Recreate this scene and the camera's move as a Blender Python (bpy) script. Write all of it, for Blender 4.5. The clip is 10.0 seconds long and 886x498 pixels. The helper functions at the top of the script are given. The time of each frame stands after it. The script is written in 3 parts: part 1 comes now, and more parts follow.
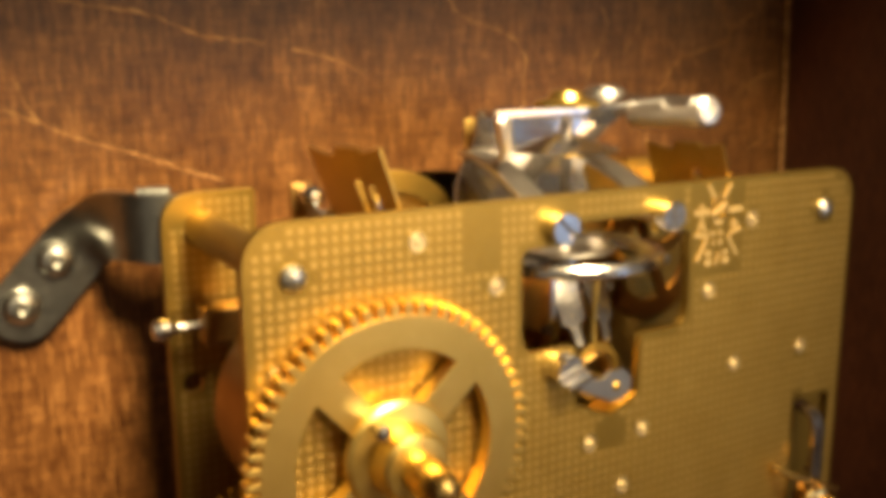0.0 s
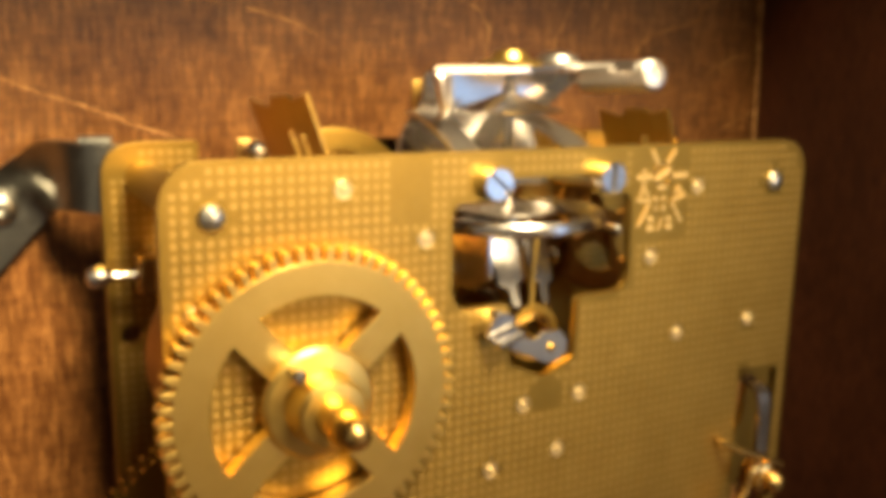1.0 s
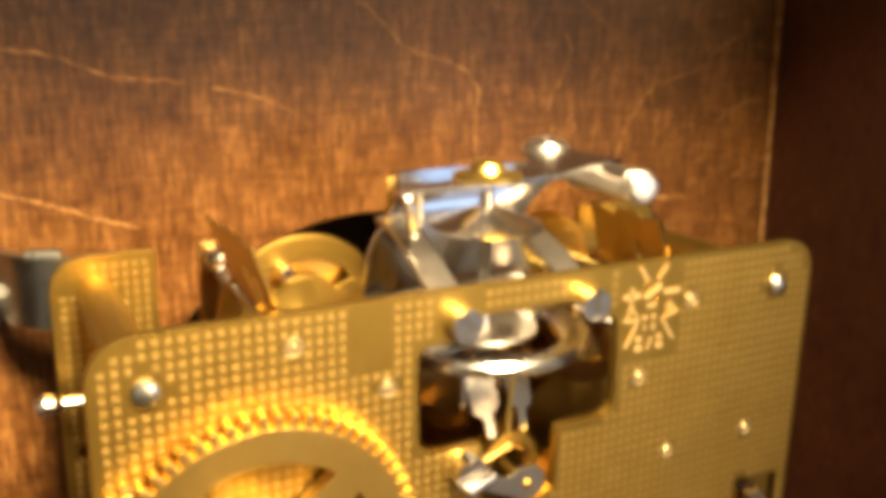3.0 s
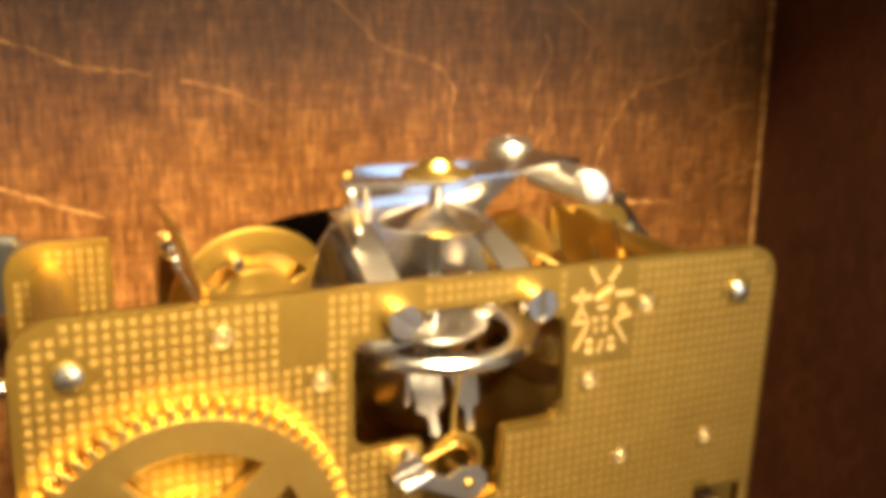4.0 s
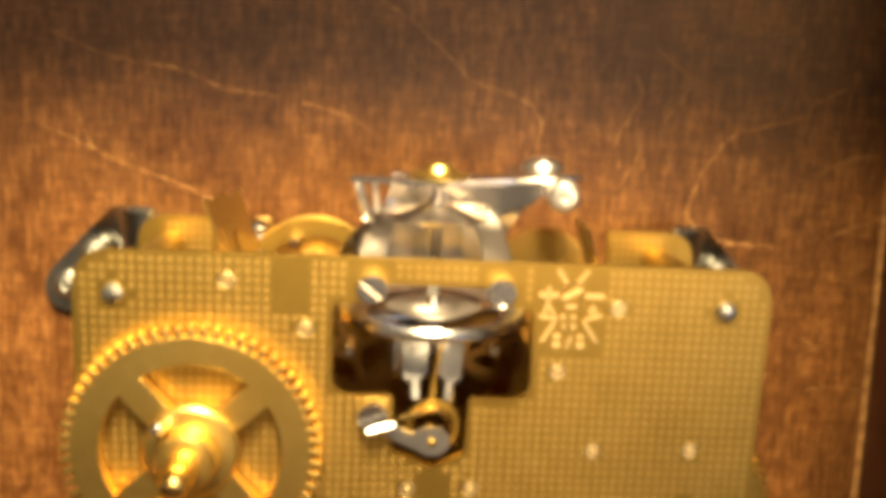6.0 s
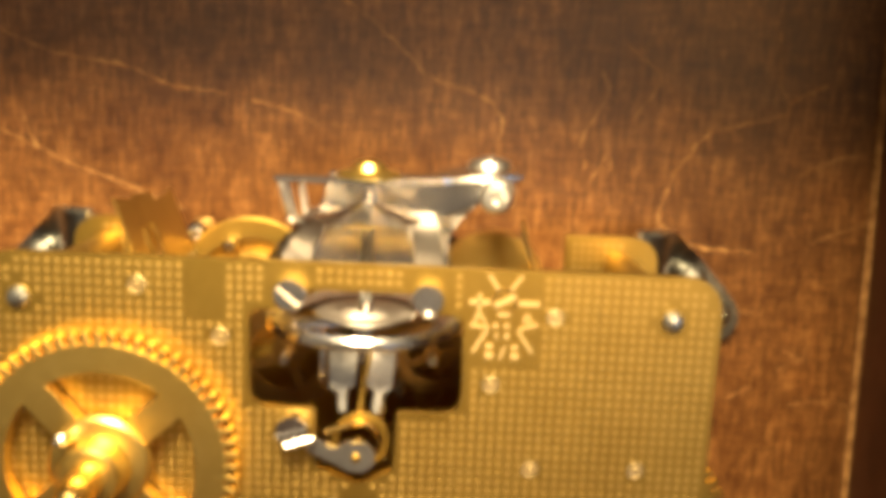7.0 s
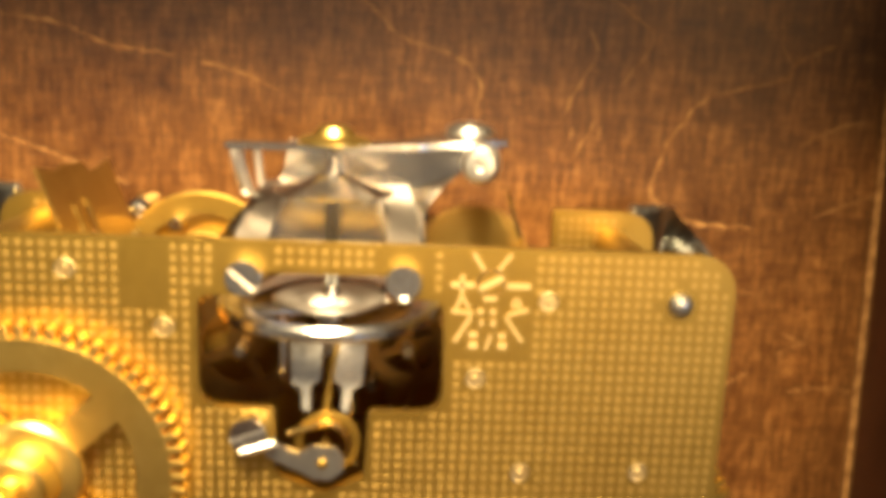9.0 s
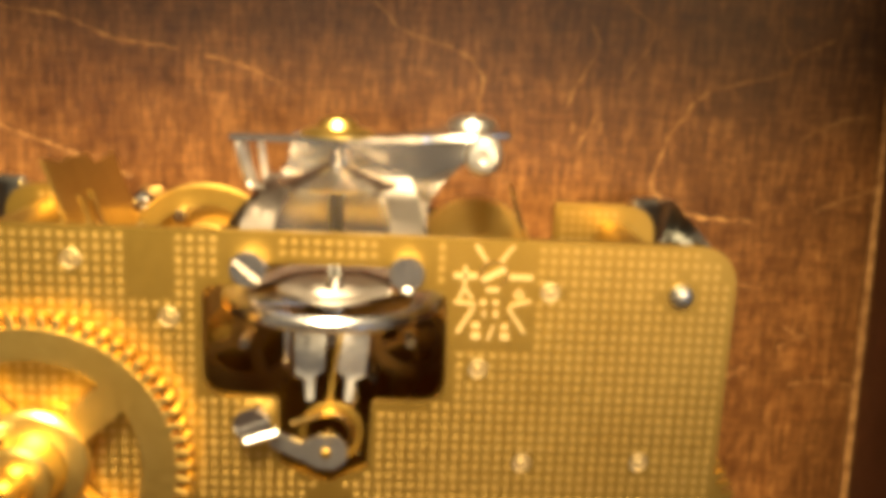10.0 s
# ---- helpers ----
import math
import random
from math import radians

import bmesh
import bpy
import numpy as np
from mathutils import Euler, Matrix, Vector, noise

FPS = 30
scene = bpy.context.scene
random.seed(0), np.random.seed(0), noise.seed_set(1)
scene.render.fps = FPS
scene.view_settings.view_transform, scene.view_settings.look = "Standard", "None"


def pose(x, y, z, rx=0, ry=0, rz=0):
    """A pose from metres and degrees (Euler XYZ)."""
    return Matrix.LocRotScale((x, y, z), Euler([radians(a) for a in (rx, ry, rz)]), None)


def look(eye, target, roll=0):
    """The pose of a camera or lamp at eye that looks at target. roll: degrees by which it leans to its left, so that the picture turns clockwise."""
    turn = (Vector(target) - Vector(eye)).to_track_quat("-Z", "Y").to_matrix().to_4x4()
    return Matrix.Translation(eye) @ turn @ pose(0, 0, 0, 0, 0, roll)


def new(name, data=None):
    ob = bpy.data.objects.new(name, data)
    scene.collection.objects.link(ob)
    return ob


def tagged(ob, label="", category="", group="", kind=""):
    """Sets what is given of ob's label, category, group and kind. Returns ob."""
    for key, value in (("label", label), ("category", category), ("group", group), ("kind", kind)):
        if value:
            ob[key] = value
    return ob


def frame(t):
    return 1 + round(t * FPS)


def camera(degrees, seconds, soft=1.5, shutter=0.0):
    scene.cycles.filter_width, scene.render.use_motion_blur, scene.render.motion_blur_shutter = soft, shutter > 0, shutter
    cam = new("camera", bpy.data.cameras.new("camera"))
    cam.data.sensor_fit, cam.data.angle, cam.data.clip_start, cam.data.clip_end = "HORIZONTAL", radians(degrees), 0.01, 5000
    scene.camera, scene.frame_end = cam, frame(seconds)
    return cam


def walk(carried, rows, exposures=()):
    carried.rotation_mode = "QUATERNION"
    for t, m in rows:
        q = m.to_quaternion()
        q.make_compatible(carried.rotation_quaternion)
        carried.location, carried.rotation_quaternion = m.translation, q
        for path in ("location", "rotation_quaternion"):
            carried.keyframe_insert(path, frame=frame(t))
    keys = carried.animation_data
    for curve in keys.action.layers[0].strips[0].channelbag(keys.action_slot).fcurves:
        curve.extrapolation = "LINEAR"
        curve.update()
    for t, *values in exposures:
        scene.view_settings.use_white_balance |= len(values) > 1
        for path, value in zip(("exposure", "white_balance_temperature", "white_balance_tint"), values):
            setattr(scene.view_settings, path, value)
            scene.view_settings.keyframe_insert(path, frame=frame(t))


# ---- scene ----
cam = camera(51.64, 10.0, soft=7.0)
PATH = [
    (0, (-0.08919, -0.10525, 0.14644), (0.00887, 0.06430, 0.10597), -0.44),
    (0.5, (-0.08120, -0.10109, 0.14329), (0.01709, 0.06826, 0.10255), 0.16),
    (1, (-0.07985, -0.11170, 0.13955), (0.01640, 0.05896, 0.09944), 1.03),
    (1.5, (-0.07735, -0.11641, 0.14528), (0.01580, 0.05594, 0.10505), 0.80),
    (2, (-0.07254, -0.12062, 0.15053), (0.01893, 0.05203, 0.10777), 0.16),
    (2.2, (-0.07206, -0.11543, 0.15536), (0.01941, 0.05670, 0.11060), 0.13),
    (3.3, (-0.06179, -0.10043, 0.16682), (0.02810, 0.06968, 0.11221), 1.29),
    (3.5, (-0.05939, -0.10041, 0.16899), (0.03138, 0.06907, 0.11390), 1.93),
    (4, (-0.05384, -0.10634, 0.16258), (0.02982, 0.06795, 0.11135), 1.87),
    (4.5, (-0.05623, -0.12688, 0.16563), (0.02323, 0.04942, 0.11461), 1.80),
    (5, (-0.03647, -0.14086, 0.16090), (0.01349, 0.04811, 0.11852), 1.77),
    (5.5, (-0.01805, -0.14452, 0.16203), (0.01258, 0.04910, 0.12234), 2.38),
    (5.7, (-0.01428, -0.14478, 0.16023), (0.00911, 0.04999, 0.12127), 2.64),
    (6.8, (0.00760, -0.13891, 0.15610), (0.01121, 0.05724, 0.11720), 2.69),
    (7, (0.00987, -0.13612, 0.15643), (0.01576, 0.06013, 0.11831), 2.69),
    (7.5, (0.01278, -0.12431, 0.15325), (0.02653, 0.07123, 0.11356), 3.13),
    (8, (0.00853, -0.12205, 0.15360), (0.02305, 0.07347, 0.11405), 2.78),
    (8.5, (0.00852, -0.11907, 0.15304), (0.02190, 0.07615, 0.11172), 2.62),
    (9, (0.00886, -0.11885, 0.15207), (0.02241, 0.07632, 0.11052), 2.70),
    (9.5, (0.00838, -0.11937, 0.15193), (0.02176, 0.07579, 0.11028), 2.72),
    (10, (0.00846, -0.11992, 0.15150), (0.02198, 0.07511, 0.10931), 2.76),
]
walk(cam, [(t, look(eye, target, roll)) for t, eye, target, roll in PATH],
     [(0, -0.28), (1.5, -0.13), (2.2, 0.0), (3.5, 0.32), (4.5, 0.38), (5.0, 0.2), (5.5, 0.08), (7.0, 0.1), (10, 0.08)])

# ---- light ----
world = bpy.data.worlds.new("room_light")
scene.world = world
world.use_nodes = True
bg = world.node_tree.nodes["Background"]
bg.inputs[0].default_value = (1.0, 0.80, 0.56, 1)
bg.inputs[1].default_value = 0.21


def lamp(name, kind, eye, target, energy, colour, **settings):
    data = bpy.data.lights.new(name, kind)
    data.energy, data.color = energy, colour
    if kind == "SPOT":
        data.spot_size, data.spot_blend, data.shadow_soft_size = settings["size"], 1.0, settings["soft"]
    else:
        data.shape, data.size = "DISK", settings["size"]
    ob = new(name, data)
    ob.matrix_world = look(eye, target)
    return ob


lamp("work_lamp", "SPOT", (-0.012, -0.20, 0.37), (-0.018, 0.05, 0.10), 36.0, (1.0, 0.77, 0.43), size=radians(43), soft=0.06)
lamp("room_lamp", "AREA", (0.17, -0.55, 0.19), (0.01, 0, 0.12), 1.1, (1.0, 0.65, 0.30), size=0.16)
lamp("window_daylight", "AREA", (0.46, -0.80, 0.07), (0, 0, 0.12), 0.5, (0.36, 0.60, 1.0), size=0.30)

# ---- materials ----


def mat(name):
    m = bpy.data.materials.new(name)
    m.use_nodes = True
    nt = m.node_tree
    return m, nt, nt.nodes["Principled BSDF"]


def ramp(nt, fac, stops):
    n = nt.nodes.new("ShaderNodeValToRGB")
    while len(n.color_ramp.elements) < len(stops):
        n.color_ramp.elements.new(0.5)
    for e, (p, c) in zip(n.color_ramp.elements, stops):
        e.position, e.color = p, (*c, 1) if len(c) == 3 else c
    nt.links.new(fac, n.inputs[0])
    return n.outputs[0]


def noise_tex(nt, scale, stretch=(1, 1, 1), detail=4, rough=0.6, turn=(0, 0, 0)):
    tc = nt.nodes.new("ShaderNodeTexCoord")
    mp = nt.nodes.new("ShaderNodeMapping")
    mp.inputs["Scale"].default_value = stretch
    mp.inputs["Rotation"].default_value = turn
    n = nt.nodes.new("ShaderNodeTexNoise")
    n.inputs["Scale"].default_value, n.inputs["Detail"].default_value, n.inputs["Roughness"].default_value = scale, detail, rough
    nt.links.new(tc.outputs["Object"], mp.inputs[0])
    nt.links.new(mp.outputs[0], n.inputs["Vector"])
    return n.outputs["Fac"]


def bump(nt, bsdf, height, strength, distance):
    b = nt.nodes.new("ShaderNodeBump")
    b.inputs["Strength"].default_value, b.inputs["Distance"].default_value = strength, distance
    nt.links.new(height, b.inputs["Height"])
    nt.links.new(b.outputs[0], bsdf.inputs["Normal"])


def metal(name, dark, light, rough, grain=900, stretch=(1, 1, 1), bumps=0.08):
    m, nt, b = mat(name)
    b.inputs["Metallic"].default_value = 1.0
    stain = noise_tex(nt, 110, detail=8, rough=0.7)
    nt.links.new(ramp(nt, stain, [(0.3, dark), (0.7, light)]), b.inputs["Base Color"])
    fine = noise_tex(nt, grain, stretch)
    r = nt.nodes.new("ShaderNodeMapRange")
    r.inputs["To Min"].default_value, r.inputs["To Max"].default_value = rough
    nt.links.new(fine, r.inputs[0])
    nt.links.new(r.outputs[0], b.inputs["Roughness"])
    bump(nt, b, fine, bumps, 0.0002)
    return m


BRASS = metal("brushed_brass", (0.37, 0.238, 0.049), (0.45, 0.296, 0.067), (0.34, 0.48), 700, (4, 1, 0.4))
BRASS_STAMP = metal("etched_brass", (0.68, 0.51, 0.23), (0.78, 0.60, 0.30), (0.55, 0.75))
BRASS_DOT = metal("worn_brass", (0.52, 0.345, 0.095), (0.60, 0.41, 0.125), (0.42, 0.6))
BRASS_BRIGHT = metal("polished_brass", (0.70, 0.47, 0.14), (0.82, 0.58, 0.22), (0.18, 0.30))
# Darker brass for parts between the plates.
BRASS_DARK = metal("dark_brass", (0.27, 0.15, 0.045), (0.44, 0.27, 0.09), (0.25, 0.42))
FAN = metal("aged_brass", (0.42, 0.275, 0.065), (0.58, 0.395, 0.11), (0.3, 0.45))
BRASS_SINK = metal("polished_oil_sink", (0.80, 0.60, 0.26), (0.92, 0.74, 0.40), (0.30, 0.42), bumps=0.02)
BRASS_WHEEL = metal("cut_brass", (0.78, 0.54, 0.14), (0.90, 0.66, 0.21), (0.27, 0.42))
STEEL = metal("polished_steel", (0.62, 0.60, 0.58), (0.80, 0.78, 0.76), (0.12, 0.30))
SATIN = metal("satin_steel", (0.66, 0.64, 0.61), (0.82, 0.80, 0.77), (0.26, 0.44))
BENT = metal("bent_sheet_steel", (0.58, 0.55, 0.52), (0.68, 0.65, 0.62), (0.12, 0.21), bumps=0.015)
BENT_DULL = metal("dull_sheet_steel", (0.46, 0.43, 0.40), (0.58, 0.55, 0.51), (0.28, 0.42))
STEEL_GREY = metal("plain_steel", (0.34, 0.34, 0.34), (0.46, 0.46, 0.46), (0.3, 0.45))
IRON = metal("blackened_iron", (0.21, 0.21, 0.195), (0.40, 0.40, 0.375), (0.22, 0.42), 400, bumps=0.25)
ZINC = metal("zinc_plated_steel", (0.45, 0.46, 0.42), (0.68, 0.68, 0.64), (0.2, 0.4))


def wood(name, deep, mid, light, rough):
    m, nt, b = mat(name)
    grain = noise_tex(nt, 1600, (1, 1, 0.13), 6, 0.76)
    cross = noise_tex(nt, 1300, (0.12, 1, 1), 5, 0.75)
    blotch = noise_tex(nt, 34, (1, 1, 0.7), 8, 0.72)
    mix = nt.nodes.new("ShaderNodeMath")
    mix.operation = "MULTIPLY_ADD"
    mix.inputs[1].default_value = 0.30
    nt.links.new(cross, mix.inputs[0])
    half = nt.nodes.new("ShaderNodeMath")
    half.operation = "MULTIPLY"
    half.inputs[1].default_value = 0.70
    nt.links.new(grain, half.inputs[0])
    nt.links.new(half.outputs[0], mix.inputs[2])
    col = ramp(nt, mix.outputs[0], [(0.38, deep), (0.5, mid), (0.61, light)])
    tint = ramp(nt, blotch, [(0.32, (0.5, 0.42, 0.36)), (0.52, (1, 1, 1)), (0.72, (1.5, 1.45, 1.35))])
    mul = nt.nodes.new("ShaderNodeMix")
    mul.data_type, mul.blend_type = "RGBA", "MULTIPLY"
    mul.inputs["Factor"].default_value = 1.0
    nt.links.new(col, mul.inputs["A"])
    nt.links.new(tint, mul.inputs["B"])
    nt.links.new(mul.outputs["Result"], b.inputs["Base Color"])
    r = nt.nodes.new("ShaderNodeMapRange")
    r.inputs["To Min"].default_value, r.inputs["To Max"].default_value = rough
    nt.links.new(blotch, r.inputs[0])
    nt.links.new(r.outputs[0], b.inputs["Roughness"])
    b.inputs["Specular IOR Level"].default_value = 0.5
    bump(nt, b, mix.outputs[0], 0.6, 0.0004)
    return m


WOOD = wood("varnished_plywood", (0.048, 0.015, 0.004), (0.140, 0.055, 0.0145), (0.30, 0.138, 0.041), (0.26, 0.38))
WOOD_DARK = wood("dark_stained_wood", (0.045, 0.012, 0.006), (0.074, 0.022, 0.010), (0.12, 0.041, 0.017), (0.4, 0.6))
# Bare wood of the scratches; it also colours the bright line in the corner.
SCRATCH_EDGE, _nt, _b = mat("bare_scratches_and_bright_edge")
_b.inputs["Roughness"].default_value = 0.7
_nt.links.new(ramp(_nt, noise_tex(_nt, 500), [(0.35, (0.22, 0.095, 0.025)), (0.65, (0.54, 0.285, 0.095))]), _b.inputs["Base Color"])
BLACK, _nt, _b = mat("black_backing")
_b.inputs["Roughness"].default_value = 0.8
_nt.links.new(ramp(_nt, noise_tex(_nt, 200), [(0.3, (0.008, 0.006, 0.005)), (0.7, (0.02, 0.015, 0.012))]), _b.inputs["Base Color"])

# ---- mesh helpers, all in millimetres ----
MM = 0.001


def thing(name, at, label, category, group="", kind=""):
    ob = new(name)
    ob.empty_display_size = 0.005
    ob.location = Vector(at) * MM
    return tagged(ob, label, category, group, kind)


def mesh_of(name, bm, material, origin=(0, 0, 0)):
    bmesh.ops.remove_doubles(bm, verts=bm.verts, dist=0.0005)
    bmesh.ops.recalc_face_normals(bm, faces=bm.faces)
    bmesh.ops.translate(bm, verts=bm.verts, vec=-Vector(origin))
    bmesh.ops.scale(bm, verts=bm.verts, vec=(MM, MM, MM))
    for f in bm.faces:
        f.smooth = True
    me = bpy.data.meshes.new(name)
    bm.to_mesh(me)
    bm.free()
    me.set_sharp_from_angle(angle=radians(21))
    me.materials.append(material)
    return me


def where(ob):
    """The place of a thing or part, in millimetres."""
    p = Vector((0, 0, 0))
    while ob is not None:
        p += ob.location
        ob = ob.parent
    return p / MM


def part(name, bm, material, parent, label="", origin=None, kind=""):
    """One mesh under a thing or part; bm is in world millimetres. origin: where its own centre lies."""
    base = where(parent)
    origin = base if origin is None else Vector(origin)
    ob = new(name, mesh_of(name, bm, material, origin))
    ob.parent = parent
    ob.location = (origin - base) * MM
    return tagged(ob, label, kind=kind)


def again(ob, at, turn=0.0, name=None):
    """One more part on the same mesh, at another place in world millimetres, turned about y."""
    o = new(name or ob.name, ob.data)
    o.parent = ob.parent
    o.location = (Vector(at) - where(ob.parent)) * MM
    o.rotation_euler = (0, turn, 0)
    return o


def frame_of(axis):
    w = Vector(axis).normalized()
    u = w.orthogonal().normalized()
    return u, w.cross(u), w


def lathe(profile, base, axis, n=28, bm=None):
    """A turned solid: (radius, height) pairs along axis from base."""
    bm = bm or bmesh.new()
    n = max(n, 20)
    u, v, w = frame_of(axis)
    base = Vector(base)
    rings = []
    for r, h in profile:
        if r < 1e-6:
            rings.append([bm.verts.new(base + w * h)])
        else:
            rings.append([bm.verts.new(base + w * h + (u * math.cos(a) + v * math.sin(a)) * r) for a in (2 * math.pi * k / n for k in range(n))])
    for a, b in zip(rings, rings[1:]):
        for k in range(n):
            q = [a[k % len(a)], a[(k + 1) % len(a)], b[(k + 1) % len(b)], b[k % len(b)]]
            q = list(dict.fromkeys(q))
            if len(q) > 2:
                bm.faces.new(q)
    for ring in (rings[0], rings[-1]):
        if len(ring) > 2:
            bm.faces.new(ring)
    return bm


def rod(a, b, r, n=16, bm=None, edge=0.2):
    a, b = Vector(a), Vector(b)
    d = (b - a).length
    e = min(edge, r * 0.5, d * 0.3)
    return lathe([(r - e, 0), (r, e), (r, d - e), (r - e, d)], a, b - a, n, bm)


def wire(points, r, n=8, bm=None):
    """A round wire through points, smoothed."""
    bm = bm or bmesh.new()
    pts = [Vector(p) for p in points]
    fine = []
    for i in range(len(pts) - 1):
        p0, p1, p2, p3 = pts[max(i - 1, 0)], pts[i], pts[i + 1], pts[min(i + 2, len(pts) - 1)]
        for k in range(6):
            t = k / 6
            fine.append(0.5 * ((2 * p1) + (p2 - p0) * t + (2 * p0 - 5 * p1 + 4 * p2 - p3) * t * t + (3 * p1 - p0 - 3 * p2 + p3) * t ** 3))
    fine.append(pts[-1])
    u = (fine[1] - fine[0]).orthogonal().normalized()
    rings = []
    for i, p in enumerate(fine):
        d = (fine[min(i + 1, len(fine) - 1)] - fine[max(i - 1, 0)]).normalized()
        u = (u - d * u.dot(d)).normalized()
        v = d.cross(u)
        rings.append([bm.verts.new(p + (u * math.cos(a) + v * math.sin(a)) * r) for a in (2 * math.pi * k / n for k in range(n))])
    for a, b in zip(rings, rings[1:]):
        for k in range(n):
            bm.faces.new((a[k], a[(k + 1) % n], b[(k + 1) % n], b[k]))
    bm.faces.new(rings[0])
    bm.faces.new(rings[-1])
    return bm


def rounded(points, radii, n=6):
    """A polygon with its corners rounded."""
    out = []
    m = len(points)
    for i, p in enumerate(points):
        p = Vector(p)
        r = radii if isinstance(radii, (int, float)) else radii[i]
        a, b = Vector(points[i - 1]) - p, Vector(points[(i + 1) % m]) - p
        if r <= 0:
            out.append(tuple(p))
            continue
        half = a.angle(b) / 2
        cut = min(r / math.tan(half), a.length * 0.49, b.length * 0.49)
        s, e = p + a.normalized() * cut, p + b.normalized() * cut
        for k in range(n + 1):
            t = k / n
            out.append(tuple((1 - t) ** 2 * s + 2 * t * (1 - t) * p + t * t * e))
    return out


def circle(x, z, r, n=48, start=0.0):
    return [(x + r * math.cos(start + 2 * math.pi * k / n), z + r * math.sin(start + 2 * math.pi * k / n)) for k in range(n)]


def slab(outer, holes, lo, hi, bevel=0.0, put=None):
    """A flat sheet cut to an outline (u, v) with holes, from depth lo to hi. put(u, d, v) gives the place; by default an upright sheet (x, y, z)."""
    put = put or (lambda u, d, v: (u, d, v))
    flat = bmesh.new()
    edges = []
    loops = []
    count = 0
    for pts in [outer, *holes]:
        vs = [flat.verts.new((p[0], p[1], 0)) for p in pts]
        edges += [flat.edges.new((vs[i - 1], vs[i])) for i in range(len(vs))]
        loops.append(range(count, count + len(vs)))
        count += len(vs)
    flat.verts.index_update()
    places = [v.co.copy() for v in flat.verts]
    bmesh.ops.triangle_fill(flat, use_beauty=True, use_dissolve=False, edges=edges)
    flat.verts.index_update()
    tris = [[v.index for v in f.verts] for f in flat.faces]
    flat.free()
    bm = bmesh.new()
    a = [bm.verts.new(put(p.x, lo, p.y)) for p in places]
    b = [bm.verts.new(put(p.x, hi, p.y)) for p in places]
    for t in tris:
        bm.faces.new([a[i] for i in t])
        bm.faces.new([b[i] for i in reversed(t)])
    for loop in loops:
        for k in range(len(loop)):
            i, j = loop[k - 1], loop[k]
            bm.faces.new((a[i], a[j], b[j], b[i]))
    bmesh.ops.recalc_face_normals(bm, faces=bm.faces)
    if bevel:
        rim = [e for e in bm.edges if len(e.link_faces) == 2 and e.calc_face_angle(0) > 1.2 and abs(len(e.link_faces[0].verts) - len(e.link_faces[1].verts)) == 1]
        bmesh.ops.bevel(bm, geom=rim, offset=bevel, segments=2, profile=0.5, affect="EDGES", clamp_overlap=True)
    return bm


def strip(path, widths, thick, bm=None):
    """A bent sheet-metal strip: path points, and at each the half-width vector."""
    bm = bm or bmesh.new()
    path = [Vector(p) for p in path]
    rows = []
    for i, p in enumerate(path):
        d = (path[min(i + 1, len(path) - 1)] - path[max(i - 1, 0)]).normalized()
        w = Vector(widths[i])
        nrm = d.cross(w).normalized() * thick / 2
        rows.append([bm.verts.new(q) for q in (p - w - nrm, p + w - nrm, p + w + nrm, p - w + nrm)])
    for a, b in zip(rows, rows[1:]):
        for k in range(4):
            bm.faces.new((a[k], a[(k + 1) % 4], b[(k + 1) % 4], b[k]))
    bm.faces.new(rows[0])
    bm.faces.new(rows[-1])
    return bm


def smooth_path(keys, n=6):
    """Catmull-Rom through rows of numbers."""
    keys = [np.array(k, float) for k in keys]
    out = []
    for i in range(len(keys) - 1):
        p0, p1, p2, p3 = keys[max(i - 1, 0)], keys[i], keys[i + 1], keys[min(i + 2, len(keys) - 1)]
        for k in range(n):
            t = k / n
            out.append(0.5 * (2 * p1 + (p2 - p0) * t + (2 * p0 - 5 * p1 + 4 * p2 - p3) * t * t + (3 * p1 - p0 - 3 * p2 + p3) * t ** 3))
    out.append(keys[-1])
    return out


def block(lo, hi, bevel=0.0):
    bm = bmesh.new()
    bmesh.ops.create_cube(bm, size=1)
    for v in bm.verts:
        v.co = Vector([lo[k] if v.co[k] < 0 else hi[k] for k in range(3)])
    if bevel:
        bmesh.ops.bevel(bm, geom=bm.edges[:], offset=bevel, segments=2, profile=0.5, affect="EDGES")
    return bm


def gear_outline(x, z, root, tip, teeth, start=0.0):
    pts = []
    for k in range(teeth):
        for f, r in ((-0.5, root), (-0.28, root), (-0.16, tip), (0.16, tip), (0.28, root)):
            a = start + 2 * math.pi * (k + f) / teeth
            pts.append((x + r * math.cos(a), z + r * math.sin(a)))
    return pts


def window_sector(x, z, r0, r1, a0, a1, half, n=10):
    """An opening between two spokes, each 2 * half wide."""
    d0, d1 = math.asin(half / r0), math.asin(half / r1)
    pts = [(x + r1 * math.cos(a), z + r1 * math.sin(a)) for a in np.linspace(a0 + d1, a1 - d1, n)]
    pts += [(x + r0 * math.cos(a), z + r0 * math.sin(a)) for a in np.linspace(a1 - d0, a0 + d0, n // 2 + 2)]
    return pts


# ---- the case ----
BOARD = 59.7
HOLE = (2.5, 79.5, 44.5)


def setting(name, bm, material, label, category="wall"):
    return tagged(new(name, mesh_of(name, bm, material)), label, category, kind="structure")


